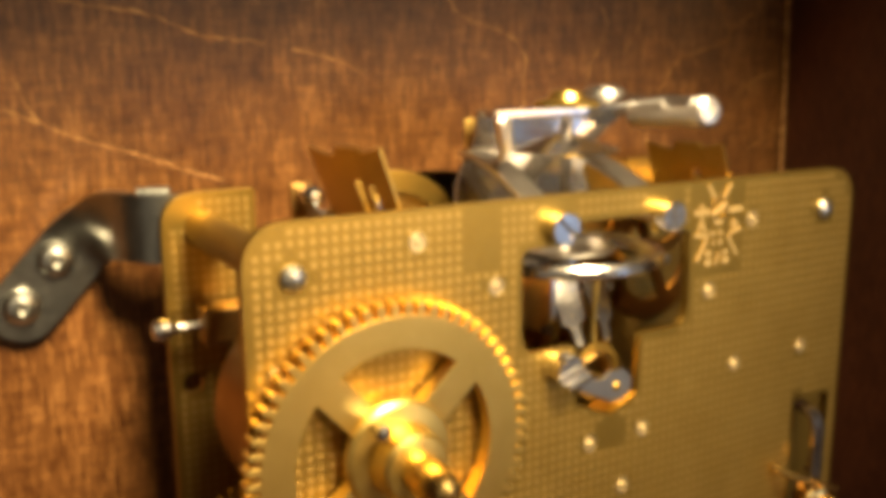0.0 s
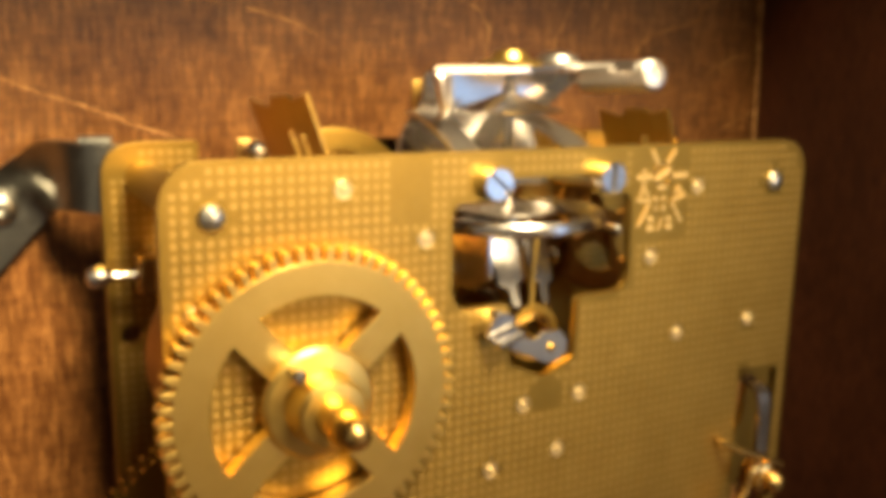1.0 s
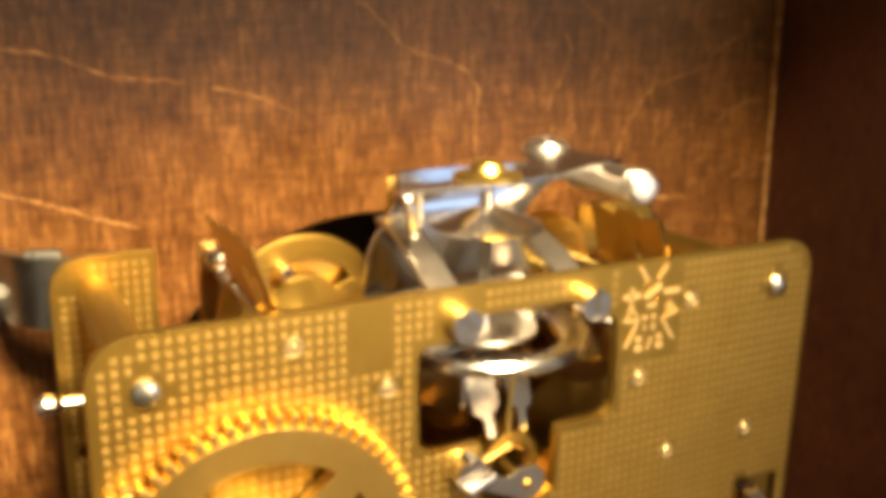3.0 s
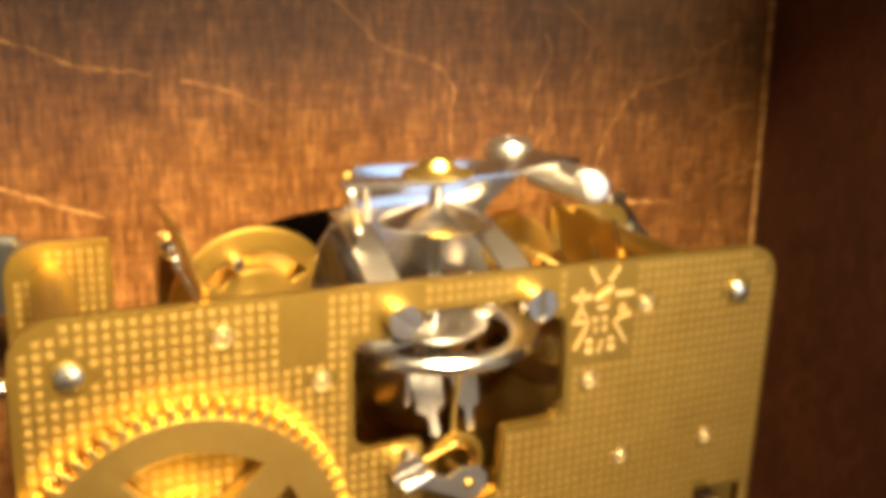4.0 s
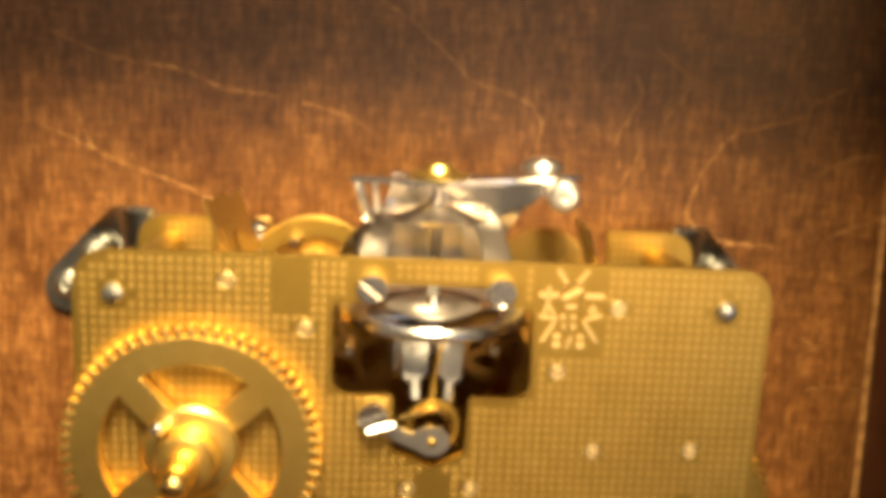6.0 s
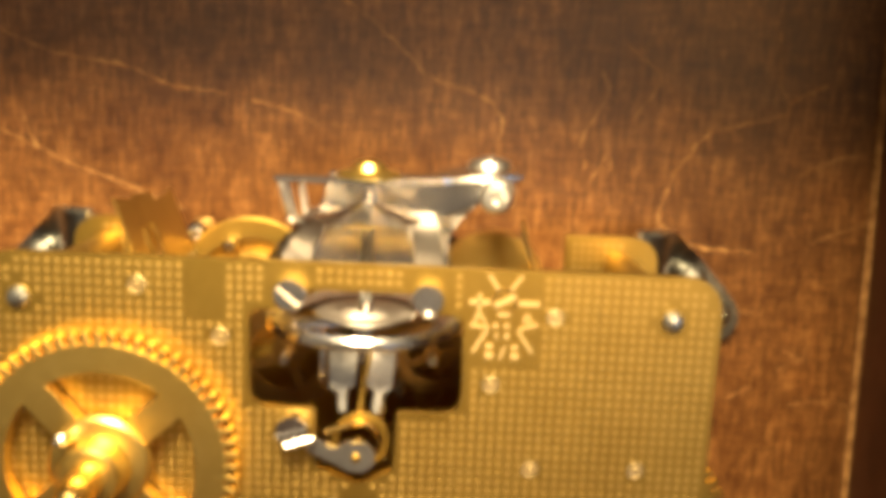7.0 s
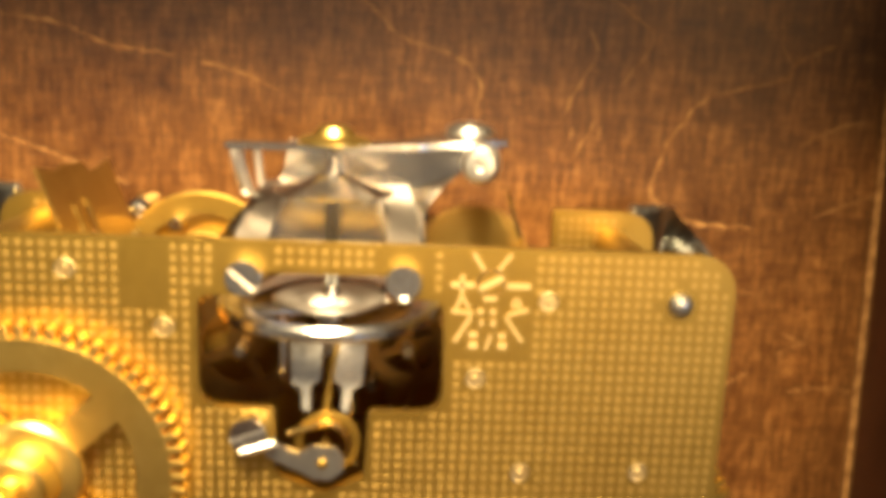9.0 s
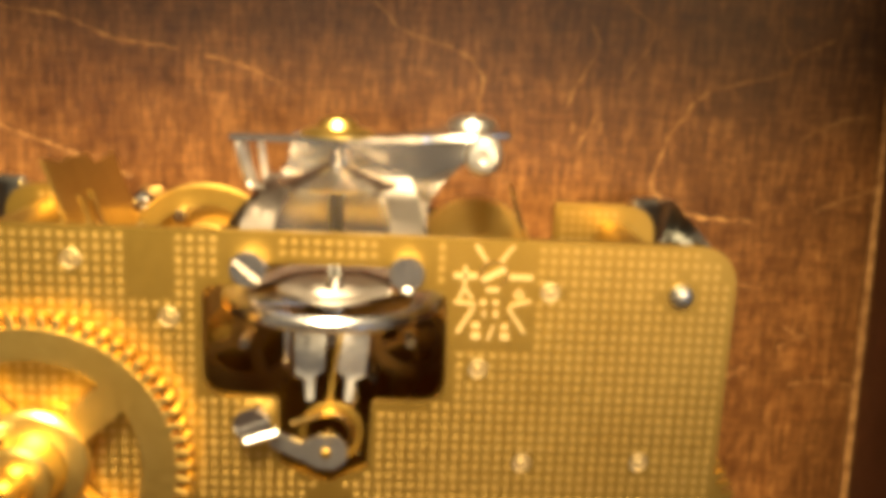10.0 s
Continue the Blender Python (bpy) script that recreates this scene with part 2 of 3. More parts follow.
board = setting("wall_front", slab([(-200, -10), (116.5, -10), (110.8, 136), (106.5, 260), (-200, 260)], [circle(*HOLE, 96)], BOARD, BOARD + 10), WOOD,
                "brown varnished plywood clock case panel with pale scratches")
setting("wall_right", slab([(-60, 0), (BOARD + 10, 0), (BOARD + 10, 240), (-60, 240)], [], 0, 12, put=lambda u, d, v: (114.2 - 0.035 * v + d, u, v)), WOOD_DARK,
        "dark stained wooden side of the clock case")
setting("wall_left", block((-212, -60, 0), (-200, BOARD + 10, 240)), WOOD_DARK, "dark stained wooden side of the clock case")
setting("floor", block((-212, -320, -12), (124, BOARD + 10, 0)), WOOD_DARK, "dark stained wooden floor of the clock case", "floor")
# Unseen top; its height and front edge throw shade on the upper panel.
setting("ceiling", block((-212, -12, 202), (124, BOARD + 10, 214)), WOOD_DARK, "unseen dark wooden top added to shade the upper panel", "ceiling")
# Black sheet added behind the panel so that the round opening looks dark.
setting("wall_behind_opening", block((-90, BOARD + 22, -10), (95, BOARD + 24, 140)), BLACK, "black sheet added to keep the round opening dark")

SCRATCHES = [
    [(96.3, 156.9), (89.3, 153.8), (87.1, 150.4), (80.3, 148.5), (73.6, 146.8), (69.4, 143.6), (65.9, 138.7), (63.4, 132.7), (62.2, 127.0), (66.3, 123.4), (73.0, 121.0), (83.6, 120.6)],
    [(84.5, 168.0), (85.4, 160.1), (86.1, 156.4), (87.2, 154.3)],
    [(52.0, 164.0), (55.3, 161.3), (60.0, 157.8), (59.1, 154.0), (54.8, 147.9)],
    [(47.6, 158.3), (49.3, 154.1), (47.4, 149.7), (43.6, 141.4)],
    [(22.0, 151.8), (24.7, 149.9), (27.2, 146.6), (26.9, 143.9), (26.6, 140.6), (26.8, 134.0)],
    [(91.9, 137.3), (95.3, 139.4), (100.8, 141.9), (104.2, 142.5)],
    [(96.4, 123.0), (102.0, 125.4), (109.9, 128.5)],
    [(81.3, 86.5), (84.2, 88.3), (86.6, 89.6)],
    [(92.3, 93.9), (95.3, 95.3), (99.4, 97.3)],
    [(93.0, 98.4), (97.0, 96.6), (98.5, 99.2)],
    [(95.8, 85.7), (103.3, 86.6), (111.0, 85.8)],
    [(50.7, 136.7), (51.0, 139.5)],
    [(45.1, 136.4), (45.4, 139.2)],
    [(45.8, 133.1), (48.6, 137.7), (49.6, 140.4)],
    [(80.2, 107.1), (83.5, 107.1), (87.5, 106.4)],
    [(-80.2, 161.6), (-66.1, 156.5), (-54.7, 155.0), (-48.1, 153.1), (-43.0, 151.0), (-36.8, 150.4), (-30.7, 149.9)],
    [(-10.6, 172.0), (-3.4, 167.8), (5.4, 160.6), (11.5, 154.9), (16.4, 153.6), (20.8, 152.2)],
    [(-26.0, 148.6), (-22.1, 147.8), (-15.7, 145.9), (-11.5, 143.6)],
    [(-81.7, 141.5), (-76.1, 139.3), (-70.4, 136.5), (-61.5, 132.7), (-53.4, 130.1), (-47.3, 127.4), (-39.8, 124.9)],
    [(-73.6, 143.5), (-72.0, 139.0), (-70.2, 136.4)],
]
for line in SCRATCHES:
    keys = smooth_path([(x, z, 0) for x, z in line], 14)
    rows = []
    for k, (x, z, _) in enumerate(keys):
        x += 0.5 * noise.noise((x * 0.45, z * 0.45, 1))
        z += 0.5 * noise.noise((x * 0.45, z * 0.45, 7))
        rows.append((x, BOARD - 0.02, z))
    base, thin = (0.09, 0.9) if line[0][0] < -10 else (0.15, 1.1) if len(line) > 5 else (0.10, 0.8)
    wide = [base + thin * 0.28 * max(0.0, noise.noise((p[0] * 0.5, p[2] * 0.5, 3)) + 0.2) for p in rows]
    across = []
    for k, w in enumerate(wide):
        d = (Vector(rows[min(k + 1, len(rows) - 1)]) - Vector(rows[max(k - 1, 0)])).normalized()
        across.append((d.z * w, 0, -d.x * w))
    bm = strip(rows, across, 0.04)
    o = new("scratch", mesh_of("scratch", bm, SCRATCH_EDGE))
    o.parent = board

# Pale strip added in the corner; it paints the bright line along the panel's edge.
setting("trim", slab([(BOARD - 1.1, 2), (BOARD - 0.05, 2), (BOARD - 0.05, 200), (BOARD - 1.1, 200)], [], -1.5, -0.05, 0.3, put=lambda u, d, v: (114.2 - 0.035 * v + d, u, v)), SCRATCH_EDGE, "thin pale strip added for the bright line along the case corner", "trim")

# ---- the movement: plates and pillars ----
movement = thing("clock_movement", (0, 20, 33), "brass clock movement with patterned plates, screwed to the case panel", "clock movement")

CUT = rounded([(-7.3, 122.8), (10.4, 122.8), (10.6, 119.6), (17.6, 119.6), (18.1, 103.5), (7.9, 103.5), (7.5, 93.8), (2, 91.2), (-4.8, 94.2), (-4.9, 103.7), (-15.1, 103.7), (-15.3, 119.6), (-7.5, 119.6)],
              [0.8, 0.8, 0.5, 2.0, 3.5, 1.0, 0.8, 1.5, 1.0, 1.0, 3.5, 2.0, 0.5])
SLOT = rounded([(45.5, 86.0), (55.3, 84.6), (54.9, 52), (45.6, 52)], 0.8, 3)
PLATE = rounded([(-56.5, 33), (57.7, 33), (57.7, 127.1), (-56.5, 127.1)], 6.5, 8)
PIVOTS = [(-52.5, 107.3), (-32.2, 122.6), (-19.6, 114.9), (31.8, 119.9), (22.4, 108.7), (29.4, 94.8), (46.3, 95.2), (8.9, 87.4), (-1.9, 87.1), (-7.6, 77.3), (5, 78.4)]
SINK = 1.25
front = part("front_plate", slab(PLATE, [CUT, SLOT, *(circle(x, z, SINK, 20) for x, z in PIVOTS)], 0, 1.6, 0.22), BRASS, movement, "brass plate stamped with a fine grid of dots")
EARS = rounded([(-56.5, 33), (57.7, 33), (57.7, 126), (39.2, 126), (39.2, 110), (-41, 110), (-41, 126), (-56.5, 126)], [6, 6, 6, 0.6, 3, 3, 0.6, 6])
back = part("back_plate", slab(EARS, [circle(-52.9, 94.3, 1.7, 20)], 40, 41.6, 0.2), BRASS, movement, "brass plate with raised corners and a grid of dots")


def dots(keep, y, pitch, name, parent):
    """The stamped grid, as low square studs on the face of a plate."""
    verts, faces = [], []
    for i in range(-37, 38):
        for j in range(0, 62):
            x, z = i * pitch, 34.6 + j * pitch
            if not keep(x, z):
                continue
            s = 0.43 + 0.04 * noise.noise((x * 0.7, z * 0.7, 0))
            h = 0.03 + 0.015 * noise.noise((x * 0.9, z * 0.9, 5))
            k = len(verts)
            for half, d in ((s, 0.03), (s * 0.88, -h)):
                verts += [(x - half, y + d, z - half), (x + half, y + d, z - half), (x + half, y + d, z + half), (x - half, y + d, z + half)]
            faces += [(k + 4, k + 5, k + 6, k + 7)] + [(k + a, k + (a + 1) % 4, k + 4 + (a + 1) % 4, k + 4 + a) for a in range(4)]
    bm = bmesh.new()
    vs = [bm.verts.new(v) for v in verts]
    for f in faces:
        bm.faces.new([vs[i] for i in f])
    return part(name, bm, BRASS_DOT, parent, "low shiny studs", kind="stuff")


def inside(x, z, poly):
    hit = False
    for (x0, z0), (x1, z1) in zip(poly, poly[1:] + poly[:1]):
        if (z0 > z) != (z1 > z) and x < x0 + (z - z0) * (x1 - x0) / (z1 - z0):
            hit = not hit
    return hit




def plate_keep(x, z):
    if x < -55.4 or x > 56.6 or z > 126.0 or z < 34:
        return False
    if abs(x - 0.6) > 50.6 and z > 121.0 and math.hypot(abs(x - 0.6) - 50.6, z - 120.6) > 5.4:
        return False
    for px, pz, r in [(-50, 120, 3.0), (50, 120, 3.0), *((a, b, 1.7) for a, b in PIVOTS)]:
        if math.hypot(x - px, z - pz) < r:
            return False
    if -24.5 < x < -18.5 and z > 117.4 or 17 < x < 30 and z > 111 or abs(x + 8.9) < 4 and z > 119 or abs(x - 12) < 4 and z > 119:
        return False
    if -1 < x < 5 and 85 < z < 89.5:
        return False
    for dx, dz in ((0.6, 0.6), (-0.6, 0.6), (0.6, -0.6), (-0.6, -0.6)):
        if inside(x + dx, z + dz, CUT) or inside(x + dx, z + dz, SLOT):
            return False
    return True


dots(plate_keep, 0, 1.52, "dot_grid", front)
dots(lambda x, z: abs(x) < 55 and z < 125 and (x > 40.4 or x < -42) and math.hypot(x + 52.9, z - 94.3) > 2.4 and not (abs(x) > 51 and z > 121), 40, 1.52, "dot_grid", back)

for x in (-50, 50):
    for z in (120, 40):
        pillar = part("pillar", rod((x, 1.6, z), (x, 40, z), 3.0, 24), BRASS, movement, origin=(x, 20, z))
head = part("pillar_rivet", lathe([(1.75, 0), (1.75, 0.35), (1.45, 0.75), (0.8, 1.0), (0, 1.08)], (-50, 0, 120), (0, -1, 0), 24), ZINC, front, "domed steel rivet head", origin=(-50, 0, 120))
for x, z in ((50, 120), (-50, 40), (50, 40)):
    again(head, (x, 0, z))
px, pz = PIVOTS[0]
collar = part("pivot_bushing", lathe([(SINK + 0.12, 0.02), (SINK, 0.07), (SINK - 0.12, 0.03), (1.05, -0.22), (0.85, -0.48), (0.66, -0.62), (0.52, -0.64), (0.5, 0.0), (0.36, 0.16), (0, 0.22)], (px, 0, pz), (0, -1, 0), 20), BRASS_SINK, front,
              "polished oil sink with a bright pivot end", origin=(px, 0, pz))
for x, z in PIVOTS[1:]:
    again(collar, (x, 0, z))


def slotted_head(name, at, r, h, turn, parent, material, label):
    """A cheese-head screw whose face looks to the front, with a cut slot."""
    bm = bmesh.new()
    n, g, d = 28, 0.22 * r, 0.38 * h
    bm = lathe([(r, 0), (r, h - 0.25), (r - 0.25, h - d), (0, h - d)], (0, 0, 0), (0, -1, 0), n)
    for side in (1, -1):
        pts = [(r - 0.02) * Vector((math.cos(a), math.sin(a))) for a in np.linspace(math.asin(g / r), math.pi - math.asin(g / r), 14)]
        cap = slab([(p.x, side * p.y) for p in pts], [], -h, -h + d + 0.02, 0.12)
        me = bpy.data.meshes.new("tmp")
        cap.to_mesh(me)
        cap.free()
        bm.from_mesh(me)
        bpy.data.meshes.remove(me)
    bmesh.ops.rotate(bm, verts=bm.verts, cent=(0, 0, 0), matrix=Matrix.Rotation(turn, 3, "Y"))
    bmesh.ops.translate(bm, verts=bm.verts, vec=at)
    return part(name, bm, material, parent, label, origin=at)


for x, turn in ((-8.9, radians(40)), (12.0, radians(90))):
    slotted_head("slotted_screw", (x, 0, 122.4), 2.35, 2.3, turn, front, STEEL, "slotted steel cheese-head screw")

# the stamped maker's sign, as plain bars and a ring


def bar(x0, z0, x1, z1, w):
    d = Vector((x1 - x0, z1 - z0)).normalized() * 1.0
    nx, nz = -d.y * w / 2, d.x * w / 2
    bm = slab([(x0 + nx, z0 + nz), (x1 + nx, z1 + nz), (x1 - nx, z1 - nz), (x0 - nx, z0 - nz)], [], -0.12, 0.1)
    part("stamped_bar", bm, BRASS_STAMP, front)


for x0, z0, x1, z1, w in [(21.3, 126.3, 22.8, 124.0, 0.42), (26.4, 126.3, 24.7, 124.0, 0.42), (21.3, 117.5, 19.2, 113.9, 0.45), (26.1, 117.6, 28.5, 114.1, 0.45),
                          (18.4, 121.95, 21.6, 121.95, 0.75), (19.95, 123.3, 19.95, 120.6, 0.5), (26.0, 121.95, 29.2, 121.95, 0.75), (22.3, 121.4, 25.4, 123.1, 0.8),
                          (19.3, 118.7, 19.9, 120.4, 0.42), (20.0, 120.3, 21.1, 118.7, 0.42), (18.6, 118.3, 21.6, 118.0, 0.5), (26.3, 117.9, 29.1, 118.7, 0.5),
                          (26.8, 119.2, 27.4, 120.3, 0.35), (27.4, 120.3, 28.1, 119.3, 0.35), (26.9, 119.1, 28.1, 119.1, 0.35),
                          (22.2, 118.3, 23.0, 118.3, 0.7), (23.9, 118.3, 24.7, 118.3, 0.7), (22.8, 117.2, 22.8, 116.2, 0.4), (24.4, 117.2, 24.4, 116.2, 0.6), (22.9, 120.1, 24.7, 120.1, 0.6),
                          (21.2, 115.0, 22.3, 115.0, 0.75), (21.2, 113.5, 22.4, 113.5, 0.9), (25.2, 114.9, 26.2, 114.9, 0.7), (25.2, 113.5, 26.4, 113.5, 0.9), (24.2, 115.1, 23.5, 112.9, 0.35)]:
    bar(x0, z0, x1, z1, w)
part("stamped_ring", slab(circle(23.85, 122.3, 1.95, 28), [circle(23.85, 122.3, 1.6, 28)], -0.07, 0.1), BRASS_BRIGHT, front)

# ---- great wheel on the plate ----
WX, WZ, WY, TEETH = -37.3, 94.8, -3.3, 64
wheel = thing("great_wheel", (WX, 0, WZ), "large toothed brass wheel with four spokes on the plate", "gear wheel")
spokes = [radians(42 + 90 * k) for k in range(4)]
part("rim", slab(circle(WX, WZ, 19.2, 96), [window_sector(WX, WZ, 7.0, 14.6, a, a + math.pi / 2, 2.3) for a in spokes], WY, WY + 2.7, 0.3), BRASS_WHEEL, wheel, "flat brass rim and spokes")
tooth = None
tooth_shape = [(-0.64, 18.7), (0.64, 18.7), (0.62, 19.8), (0.50, 20.6), (0.2, 21.0), (-0.2, 21.0), (-0.50, 20.6), (-0.62, 19.8)]
for k in range(TEETH):
    a = 2 * math.pi * k / TEETH
    if tooth is None:
        tooth = part("tooth", slab([(WX + u, WZ + v) for u, v in tooth_shape], [], WY + 0.05, WY + 2.65, 0.18), BRASS_WHEEL, wheel, origin=(WX, WY, WZ))
    else:
        again(tooth, (WX, WY, WZ), a)
part("hub", lathe([(7.8, 0), (7.8, 1.0), (7.3, 1.5), (5.2, 1.8), (4.9, 2.3), (4.8, 5.6), (4.3, 6.3), (2.9, 6.5)], (WX, WY + 0.6, WZ), (0, -1, 0), 40), BRASS_WHEEL, wheel, "polished stepped hub")
part("arbor", lathe([(2.7, 0), (2.7, 13.0), (2.4, 15.2), (1.7, 16.6), (0.8, 17.2), (0, 17.3)], (WX, 0, WZ), (0, -1, 0), 28), BRASS_BRIGHT, wheel, "polished arbor with rounded end")
part("hub_pin", lathe([(0.9, 0), (1.1, 2.6), (1.1, 3.6), (0.6, 4.2), (0, 4.3)], (WX - 3.4, WY - 1.0, WZ + 5.2), (-0.25, -1, 0.05), 18), STEEL, wheel, "steel pin beside the hub")

# ---- wheels between the plates ----


def inner_wheel(x, y, z, root, tip, teeth, thick, window=True, material=BRASS, near=1.6):
    holes = [window_sector(x, z, root * 0.3, root * 0.72, a, a + math.pi / 2, root * 0.09, 8) for a in (0.4, 0.4 + math.pi / 2, 0.4 + math.pi, 0.4 + 1.5 * math.pi)] if window else []
    w = part("train_wheel", slab(gear_outline(x, z, root, tip, teeth), holes, y, y + thick), material, movement, origin=(x, y, z))
    part("arbor", rod((x, near, z), (x, 40, z), 0.9, 12), STEEL_GREY, w)
    return w


inner_wheel(39.5, 9, 76, 25.4, 27.2, 84, 1.4)
disc = part("strike_cam", slab(circle(-20.4, 114.6, 13.8, 72), [window_sector(-20.4, 114.6, 7.2, 10.2, a, a + 2.0, 0.6) for a in (0.6, 3.7)], 30.5, 31.8, 0.15), BRASS, movement, "smooth brass disc with curved slots", origin=(-20.4, 31, 114.6))
part("arbor", rod((-20.4, 1.6, 114.6), (-20.4, 40, 114.6), 1.0, 12), STEEL_GREY, disc)
part("cam_backing", slab(circle(-20.4, 114.6, 11.6, 56), [], 33.2, 34.2, 0.15), BRASS_WHEEL, disc, "bright brass disc behind the slots")
part("cam_pin", rod((-24.0, 27, 123.6), (-24.0, 34, 123.6), 1.0, 12), STEEL, disc)
inner_wheel(23.8, 29, 118.6, 9.1, 9.9, 56, 1.6, False, BRASS_WHEEL)
inner_wheel(-38, 30, 54, 26, 27.6, 80, 1.5)
inner_wheel(8, 30, 98, 11.5, 12.6, 60, 1.2, True, BRASS_DARK, 24)
# Dark wheels and a drum, added to cover the bright back plate behind the cutout.
inner_wheel(13.5, 17, 107.5, 6.0, 6.9, 36, 1.2, True, BRASS_DARK, 14)
inner_wheel(34.2, 26, 108.5, 12.0, 12.9, 60, 1.2, True, BRASS_DARK, 22)
part("drum", lathe([(3.6, 0), (4.0, 0.4), (4.0, 7.6), (5.0, 7.8), (5.0, 14.6), (4.6, 15)], (15.5, 19, 108.5), (0, 1, 0), 32), BRASS_DARK, movement, "dark brass drum added behind the cutout", origin=(14.5, 26, 108.5))
inner_wheel(-13, 26, 104, 9.5, 10.5, 48, 1.2, True, BRASS_DARK, 22)
part("barrel", lathe([(16.8, 0), (17.3, 0.6), (17.3, 15.4), (16.8, 16)], (-37, 8, 95), (0, 1, 0), 48), BRASS_DARK, movement, "dark brass spring barrel", origin=(-37, 20, 95))
part("barrel", lathe([(18, 0), (18.5, 0.6), (18.5, 19.4), (18, 20)], (36, 14, 62), (0, 1, 0), 48), BRASS_DARK, movement, "dark brass spring barrel", origin=(36, 24, 62))
part("stud", lathe([(0.8, 0), (0.8, 5), (1.6, 6.4), (1.75, 7.6), (1.4, 8.7), (0, 9.1)], (-51.5, 33.7, 106), (-1, 0, 0), 18), STEEL, movement, "bright steel stud")
part("stud_arm", block((-53, 31, 103), (-44, 36, 109), 0.6), BRASS_DARK, movement)
part("post", lathe([(1.2, 0), (1.2, 4), (1.9, 4.5), (1.9, 5.6), (1.2, 6.6), (0, 7.0)], (-32.1, 42, 124.2), (0, -1, 0), 20), STEEL, movement, "round-headed steel post")
part("post_bracket", block((-34, 41.7, 108), (-30, 43.2, 126), 0.4), BRASS_DARK, movement)

# ---- fly fans ----
fly = thing("fly_fan", (-35, 14, 122), "folded brass air-brake fan with two slots", "fan blade")


def fan(parent, a, b, down, slots):
    """A thin blade: top edge from a to b, sides going down."""
    a, b, down = Vector(a), Vector(b), Vector(down)
    ex = b - a
    nrm = ex.cross(down).normalized()
    put = lambda u, d, v: tuple(a + ex * u + down * v + nrm * d)
    top = [(0, 0.0), (0.24, 0.05), (0.27, 0.03), (0.31, 0.0), (0.58, -0.01), (0.64, 0.09), (0.78, 0.07), (1, 0.0)]
    return part("blade", slab(top + [(1, 1), (0, 1)], slots, -0.22, 0.22, put=put), FAN, parent)


fan(fly, (-36.3, 2.4, 135.2), (-35.1, 30.0, 133.2), (5.0, 0.3, -14.0), [[(0.22, 0.38), (0.29, 0.38), (0.29, 0.82), (0.22, 0.82)], [(0.38, 0.34), (0.46, 0.34), (0.46, 0.82), (0.38, 0.82)]])
part("fan_arbor", rod((-31.4, 1.6, 121.4), (-31.4, 40, 121.4), 0.8, 12), STEEL_GREY, fly)
part("fan_spring", wire([(-31.0, 12, 122.5), (-32.2, 12.6, 125), (-33.0, 12.2, 128.6)], 0.3), BRASS_BRIGHT, fly)
fly2 = thing("fly_fan", (28, 12, 121), "dark polished brass air-brake fan blade between the plates", "fan blade")
fan(fly2, (26.3, 2.4, 132.6), (28.4, 22.5, 131.5), (4.3, 0.2, -14.0), [[(0.32, 0.32), (0.42, 0.32), (0.42, 0.8), (0.32, 0.8)]])
part("fan_arbor", rod((30.2, 1.6, 119.6), (30.2, 40, 119.6), 0.8, 12), STEEL_GREY, fly2)
part("edge_wire", wire([(26.1, 2.2, 132.7), (27.6, 2.1, 128.4), (28.6, 2.1, 125.0)], 0.3), BRASS_BRIGHT, fly2, "bright folded edge")

# ---- floating balance unit ----
BX, BY = 1.8, 12.4
unit = thing("balance_unit", (BX, BY, 104), "steel balance wheel unit with brass top nut in the plate's cutout", "balance wheel")
ring = bmesh.new()
prof = [(11.9, 114.9), (12.4, 114.3), (15.9, 114.3), (16.3, 114.8), (16.3, 115.8), (15.9, 116.3), (12.4, 115.6), (11.9, 115.3)]
n = 72
loops = [[ring.verts.new((BX + r * math.cos(a), BY + r * math.sin(a), z)) for r, z in prof] for a in (2 * math.pi * k / n for k in range(n))]
for a, b in zip(loops, loops[1:] + loops[:1]):
    for k in range(len(prof)):
        ring.faces.new((a[k], a[(k + 1) % len(prof)], b[(k + 1) % len(prof)], b[k]))
bal = part("balance_ring", ring, STEEL, unit)
part("spoke_bar", slab(rounded([(-14.5, -1.8), (-4, -2.4), (4, -2.4), (14.5, -1.8), (14.5, 1.8), (4, 2.4), (-4, 2.4), (-14.5, 1.8)], 0.6, 3), [], 114.8, 115.7,
                       put=lambda u, d, v: (BX + u * 0.94 - v * 0.34, BY + u * 0.34 + v * 0.94, d)), STEEL, bal)
part("balance_hub", lathe([(2.6, 0), (2.6, 2.2), (1.6, 2.6), (1.2, 5)], (BX, BY, 113.2), (0, 0, 1), 24), STEEL, bal)
part("balance_disc", lathe([(8.2, 0), (8.5, 0.3), (8.2, 0.6), (4.6, 0.3), (2.6, 0.9)], (BX, BY, 115.9), (0, 0, 1), 48), BENT_DULL, bal, "small dished steel disc")
for dx in (-0.55, 0.55):
    part("suspension_wire", rod((BX + dx, BY, 108), (BX + dx, BY, 137.5), 0.42, 10), IRON, unit)
part("cone_cup", lathe([(8.6, 0), (8.7, 0.3), (3.2, 2.3), (1.3, 2.9), (0.9, 5.2), (0.6, 5.3)], (BX, BY, 131.9), (0, 0, 1), 40), STEEL, unit, "shallow steel cone")
part("top_nut", lathe([(5.2, 0), (5.2, 0.5), (4.6, 0.9), (2.9, 1.3), (2.3, 2.3), (1.6, 2.6), (0.7, 2.7), (0, 2.9)], (BX, BY, 138.9), (0, 0, 1), 32), BRASS_WHEEL, unit, "flat conical brass nut")
